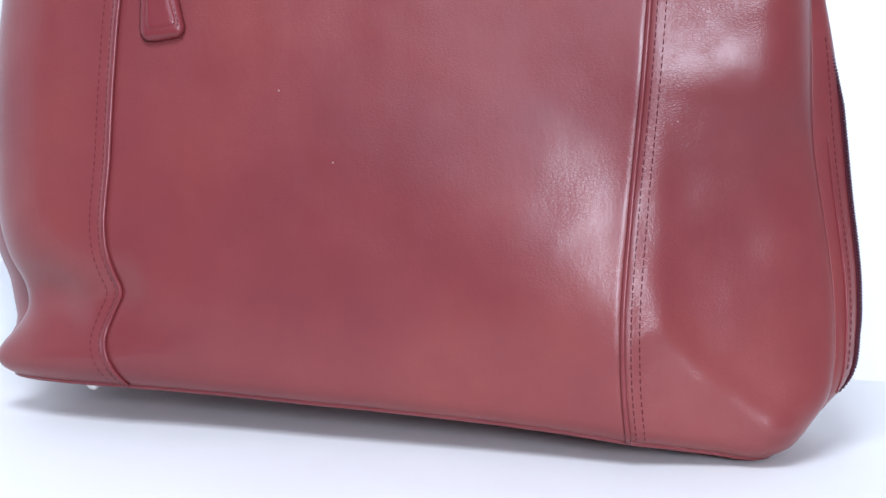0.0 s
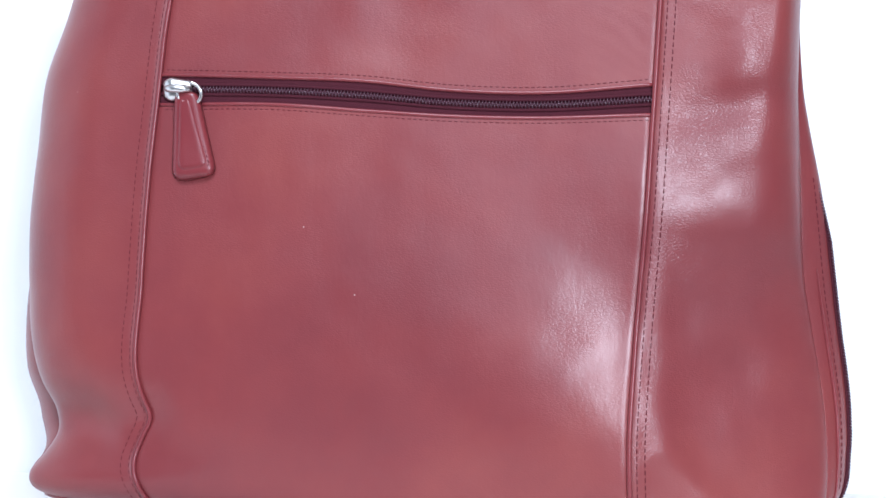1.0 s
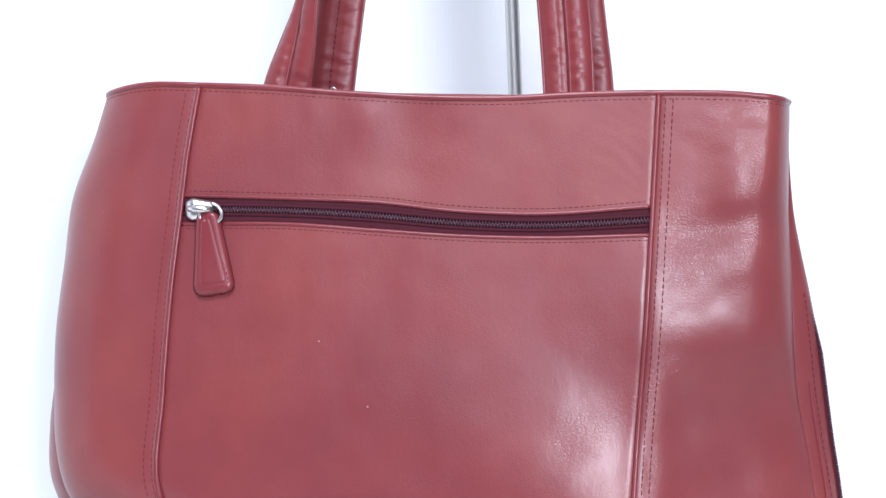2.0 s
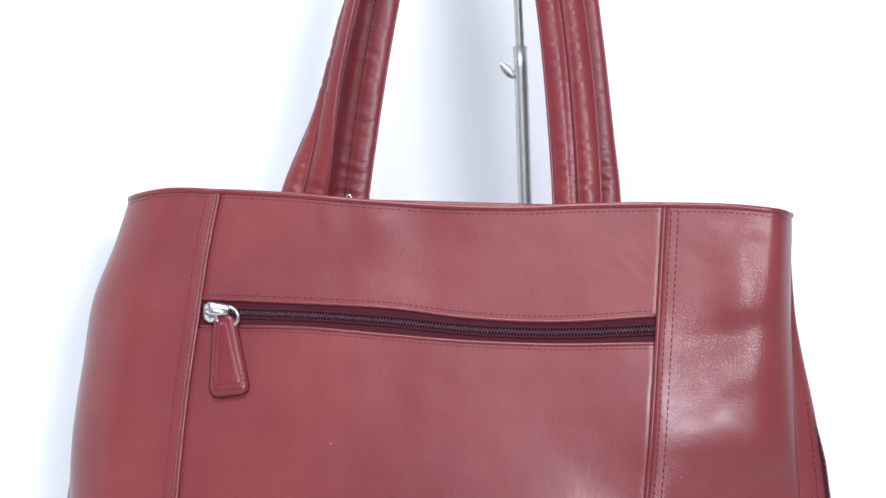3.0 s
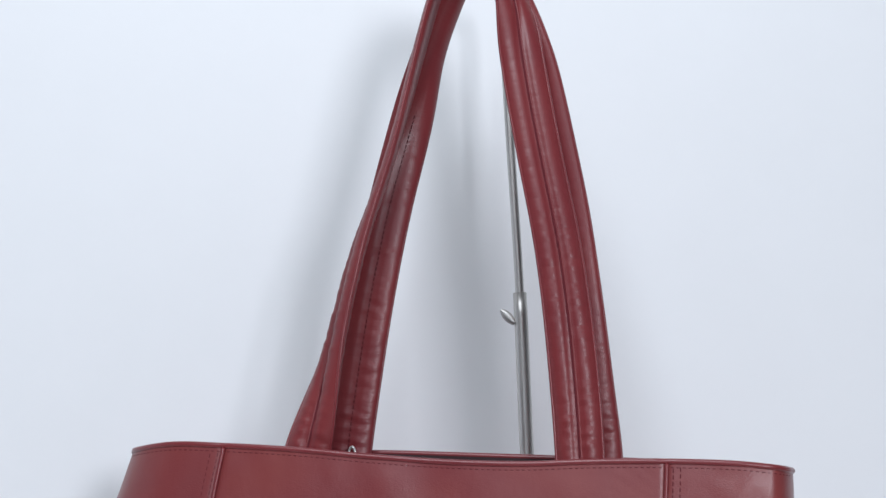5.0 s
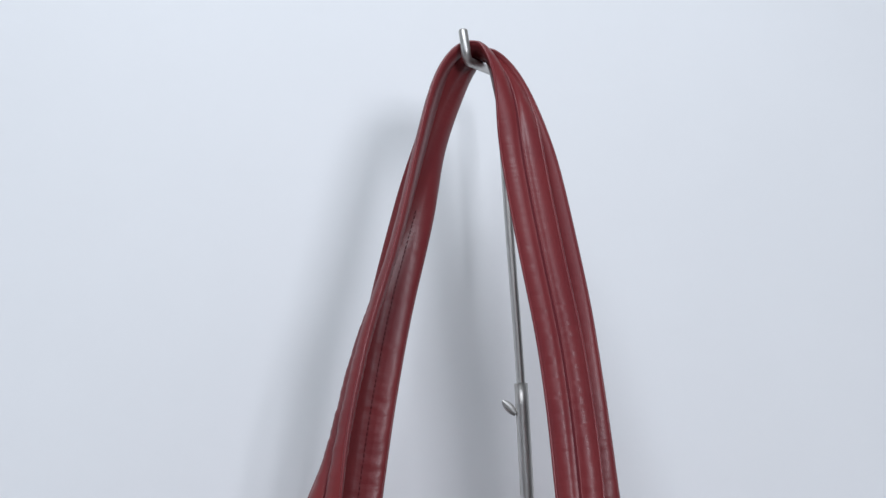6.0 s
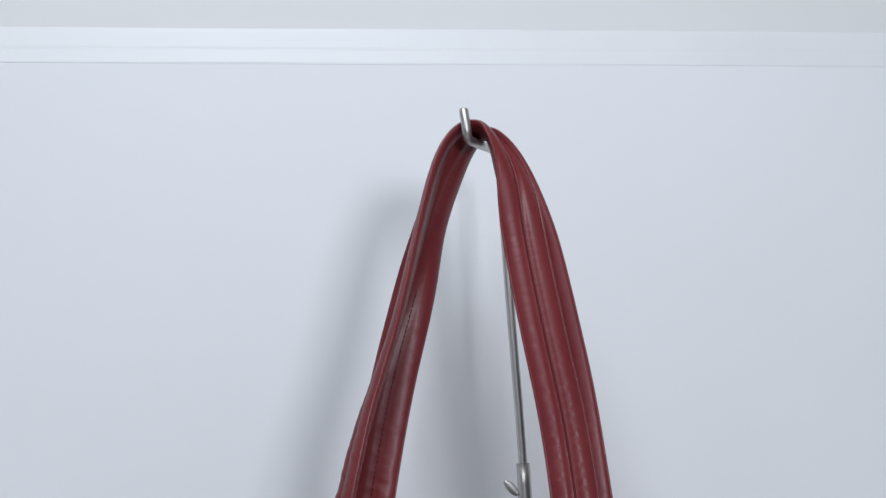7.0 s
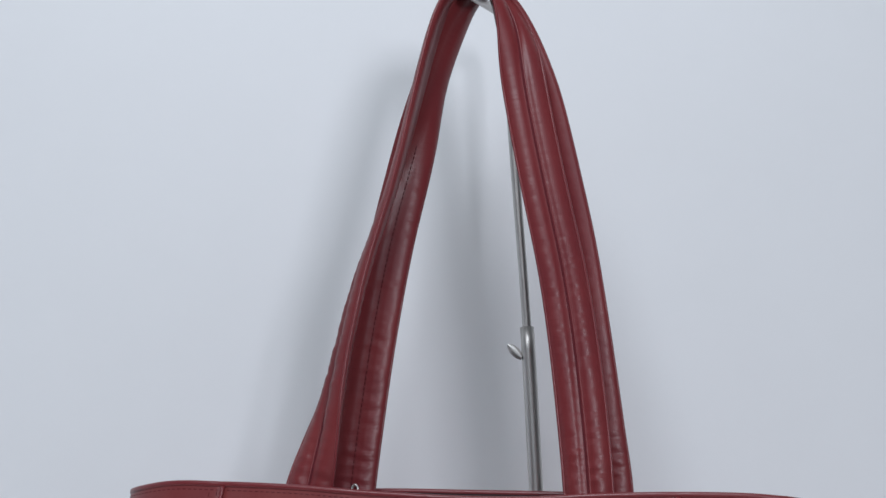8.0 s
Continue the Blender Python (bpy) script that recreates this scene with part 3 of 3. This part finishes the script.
def handle(name, left, right, label, face):
    """A padded strap: two soft rolls with a piped seam down the middle, turned as it climbs to the hook."""
    line = left + list(reversed(right))
    pts = [p for p, *_ in line]
    n = len(pts)
    # smooth the place where the two halves meet over the hook
    for _ in range(130):
        pts = [pts[0]] + [(pts[k - 1] + pts[k] * 2 + pts[k + 1]) / 4 if 126 < k < n - 126 else pts[k] for k in range(1, n - 1)] + [pts[-1]]
    verts, faces, ridge, under, normals = [], [], [], [], []
    bead, edges = [], ([], [])
    ring = 40
    for k in range(n):
        ahead = (pts[min(k + 1, n - 1)] - pts[max(k - 1, 0)]).normalized()
        _, tw, side, _ = line[k]
        a = tw * math.pi / 2
        hang = Vector((0, face, 0)) * math.cos(a) + Vector((side, 0, 0.0)) * math.sin(a)
        if abs(ahead.z) < 0.75:
            hang = hang.lerp(Vector((0, 0, 1)), 1 - abs(ahead.z) / 0.75)
        normal = (hang - ahead * hang.dot(ahead)).normalized()
        across = ahead.cross(normal).normalized()
        z = pts[k].z
        half = 0.5 * WIDE(z)
        thick = THICK(z)
        pucker = 1 + 0.05 * noise.noise((z * 130, k * 0.01, face * 5.0)) * (1.6 if z < 0.44 else 0.7)
        for j in range(ring):
            b = 2 * math.pi * j / ring
            c, s = math.cos(b), math.sin(b)
            u = math.copysign(abs(c) ** 0.75, c)
            roll = 0.24 + 0.76 * math.sin(math.pi * min(1, abs(u))) ** 0.5
            up = math.copysign(abs(s) ** 0.8, s) * thick * (roll if s > 0 else 0.60 + 0.32 * roll) * (pucker + 0.09 * noise.noise((z * 150, math.copysign(2.0, u), face * 4.0 + side)) * LUMP(z))
            ripple = (1.3 if face > 0 else 1.05) * CREASE(z) * (noise.noise((z * 210, u * 1.3, face * 3.0 + side)) + 0.6 * math.sin(z * 950 + 5 * noise.noise((z * 40, u, 3.0 + face))) * math.exp(-((abs(u) - 0.42) / 0.3) ** 2))
            verts.append(pts[k] + across * (half * u) + normal * (up + ripple * s))
        ridge.append(pts[k] + normal * thick * 0.30)
        bead.append(pts[k] + normal * thick * 0.36 - across * 0.0011)
        for some, u in zip(edges, (-1, 1)):
            some.append(pts[k] + across * (half * 0.985 * u) + normal * 0.0004)
        under.append(pts[k] - normal * thick * 0.84)
        normals.append(normal)
    for k in range(n - 1):
        for j in range(ring):
            i = (j + 1) % ring
            faces.append((k * ring + i, k * ring + j, (k + 1) * ring + j, (k + 1) * ring + i))
    faces += [tuple(range(ring)), tuple(reversed(range((n - 1) * ring, n * ring)))]
    strap = part(name, mesh_of(name, verts, faces, M_STRAP), bag, label)
    # thread-dark cord: its colour stands for the shade in the seam's groove
    part("piping", mesh_of("piping", *tube(ridge, 0.0007, 8), M_THREAD), strap, "dark cord down the middle seam, its colour shading the groove")
    part("piping", mesh_of("piping", *tube(bead, 0.0008, 8), M_STRAP), strap)
    for some in edges:
        part("edge_fold", mesh_of("edge_fold", *tube(some, 0.0009, 8), M_EDGE), strap)
    rows = dashes([r + n_ * 0.0001 + (ridge[min(k + 1, n - 1)] - ridge[max(k - 1, 0)]).normalized().cross(n_) * -0.0026 for k, (r, n_) in enumerate(zip(ridge, normals))], normals, 0.0022, 0.0012)
    under = under[:150]
    low = dashes(under, [-v for v in normals[:len(under)]], 0.0022, 0.0012)
    tagged(part("stitching", mesh_of("stitching", *(merged([rows, low]) if face > 0 else rows), M_THREAD), strap), "", "", "", "stuff")
    return strap


WIDE = table([(0.2840, 0.0270), (0.3353, 0.0280), (0.4083, 0.0280), (0.4830, 0.0272), (0.5708, 0.0268), (0.6271, 0.0260), (0.6600, 0.0250)])
LUMP = table([(0.28, 0.6), (0.34, 1.0), (0.43, 1.0), (0.50, 0.4), (0.66, 0.1)])
THICK = table([(0.2840, 0.0042), (0.3250, 0.0043), (0.4083, 0.0045), (0.5155, 0.0039), (0.6271, 0.0036), (0.6499, 0.0036)])
BROAD = [(0.2892, 0.00), (0.3456, 0.03), (0.4083, 0.12), (0.4830, 0.24), (0.5708, 0.32), (0.6158, 0.50), (0.6442, 1.00)]
FLAT = [(0.2892, 0.03), (0.3456, 0.02), (0.4083, 0.03), (0.4830, 0.12), (0.5297, 0.30), (0.5708, 0.58), (0.6158, 0.70), (0.6442, 0.95)]
HALF = [(0.2892, 0.00), (0.3456, 0.03), (0.4083, 0.12), (0.4830, 0.14), (0.5400, 0.12), (0.5750, 0.16), (0.6070, 0.50), (0.6250, 0.75), (0.6442, 1.00)]
EARLY = [(0.2892, 0.00), (0.3168, 0.05), (0.3404, 0.32), (0.3663, 0.56), (0.4294, 0.74), (0.5155, 0.88), (0.6442, 1.00)]
CREASE = table([(0.2840, 0.00055), (0.3300, 0.00048), (0.3480, 0.00026), (0.4000, 0.00026), (0.4600, 0.00014), (0.5300, 0.00006), (0.6500, 0.00004)])
front_l = strand([(0.2888, -0.0922), (0.3172, -0.0855), (0.3625, -0.0749), (0.4393, -0.0576), (0.5084, -0.0363), (0.5693, -0.0224), (0.6042, -0.0141), (0.6304, -0.0050), (0.6490, 0.0113)], -0.022, -0.001, EARLY, -1, -1)
front_r = strand([(0.2849, 0.0777), (0.3138, 0.0770), (0.3609, 0.0741), (0.4377, 0.0657), (0.4977, 0.0549), (0.5400, 0.0475), (0.5750, 0.0421), (0.6070, 0.0381), (0.6250, 0.0313), (0.6400, 0.0218), (0.6490, 0.0134)], -0.022, -0.001, HALF, 1, -1)
back_l = strand([(0.2924, -0.0691), (0.3210, -0.0666), (0.3662, -0.0611), (0.4110, -0.0546), (0.4703, -0.0436), (0.5297, -0.0292), (0.5719, -0.0191), (0.6009, -0.0104), (0.6291, 0.0030), (0.6498, 0.0169)], 0.010, 0.0095, FLAT, -1, 1)
back_r = strand([(0.2889, 0.0882), (0.3179, 0.0872), (0.3511, 0.0835), (0.4143, 0.0769), (0.4700, 0.0702), (0.5050, 0.0642), (0.5412, 0.0572), (0.5679, 0.0516), (0.6028, 0.0394), (0.6323, 0.0272), (0.6498, 0.0191)], 0.010, 0.0105, BROAD, 1, 1)
handle("handle", front_l, front_r, "padded red leather handle with piped seam", -1)
handle("handle", back_l, back_r, "padded red leather handle, its stitched inner face showing", 1)
hoop = [(-0.0632 + 0.0021 * math.cos(a), 0.002, 0.3150 + 0.0056 * math.sin(a)) for a in np.linspace(0, 2 * math.pi, 25)]
part("d_ring", mesh_of("d_ring", *tube(hoop, 0.0008, 8), M_NICKEL), bag, "nickel ring at the handle's foot")

# ---- the stand ----
stand = new("display_stand")
tagged(stand, "brushed steel display stand holding the bag's handles", "display stand")
POLE = [(-0.0200, 0.0530), (0.3224, 0.0380), (0.4294, 0.0340), (0.5639, 0.0264), (0.6380, 0.0226)]
pole_x = table(POLE)
bm = bmesh.new()
box(bm, (0.10, 0.066, 0.005), pose(0.065, 0.106, STAND_Z + 0.0025, 0, 2.4, 0), 0.0015)
part("base_plate", from_bm("base_plate", bm, M_STEEL), stand)
part("lower_tube", mesh_of("lower_tube", *tube([(pole_x(z), 0.088, z) for z in np.linspace(STAND_Z + 0.004, 0.4294, 30)], 0.0047, 24), M_STEEL), stand)
arm = [(pole_x(z), 0.088, z) for z in np.linspace(0.41, 0.638, 16)]
for k in range(1, 9):
    a = math.radians(90 * k / 8)
    arm.append((0.0226, 0.088 - 0.012 * (1 - math.cos(a)), 0.638 + 0.012 * math.sin(a)))
arm += [(0.0226 - 0.0120 * k / 8, 0.076 - 0.086 * k / 8, 0.650 - 0.0225 * k / 8) for k in range(1, 9)]
for k in range(1, 9):
    a = math.radians(80 * k / 8)
    arm.append((0.0106 - 0.0014 * math.sin(a), -0.010 - 0.008 * math.sin(a), 0.6275 - 0.0012 * math.sin(a) + 0.008 * (1 - math.cos(a))))
arm.append((0.0077, -0.0185, 0.6455))
arm.append((0.0077, -0.0186, 0.6465))
part("hook_rod", mesh_of("hook_rod", *tube(arm, [0.00305] * (len(arm) - 1) + [0.0025], 20), M_STEEL), stand, "bent steel rod ending in an upturned hook")
wing = []
for k in range(9):
    u = k / 8
    wide = 0.0032 * math.sin(math.pi * (0.10 + 0.85 * u)) ** 0.6
    c = Vector((pole_x(0.412) - 0.0045 - 0.0090 * u, 0.086, 0.4085 + 0.0090 * u))
    wing.append([c + Vector((0.6 * wide * math.cos(a), 0.0013 * math.sin(a), 0.8 * wide * math.cos(a))) for a in np.linspace(0, 2 * math.pi, 13)])
part("thumb_screw", mesh_of("thumb_screw", *sheet(wing), M_STEEL), stand, "flat winged thumb screw")
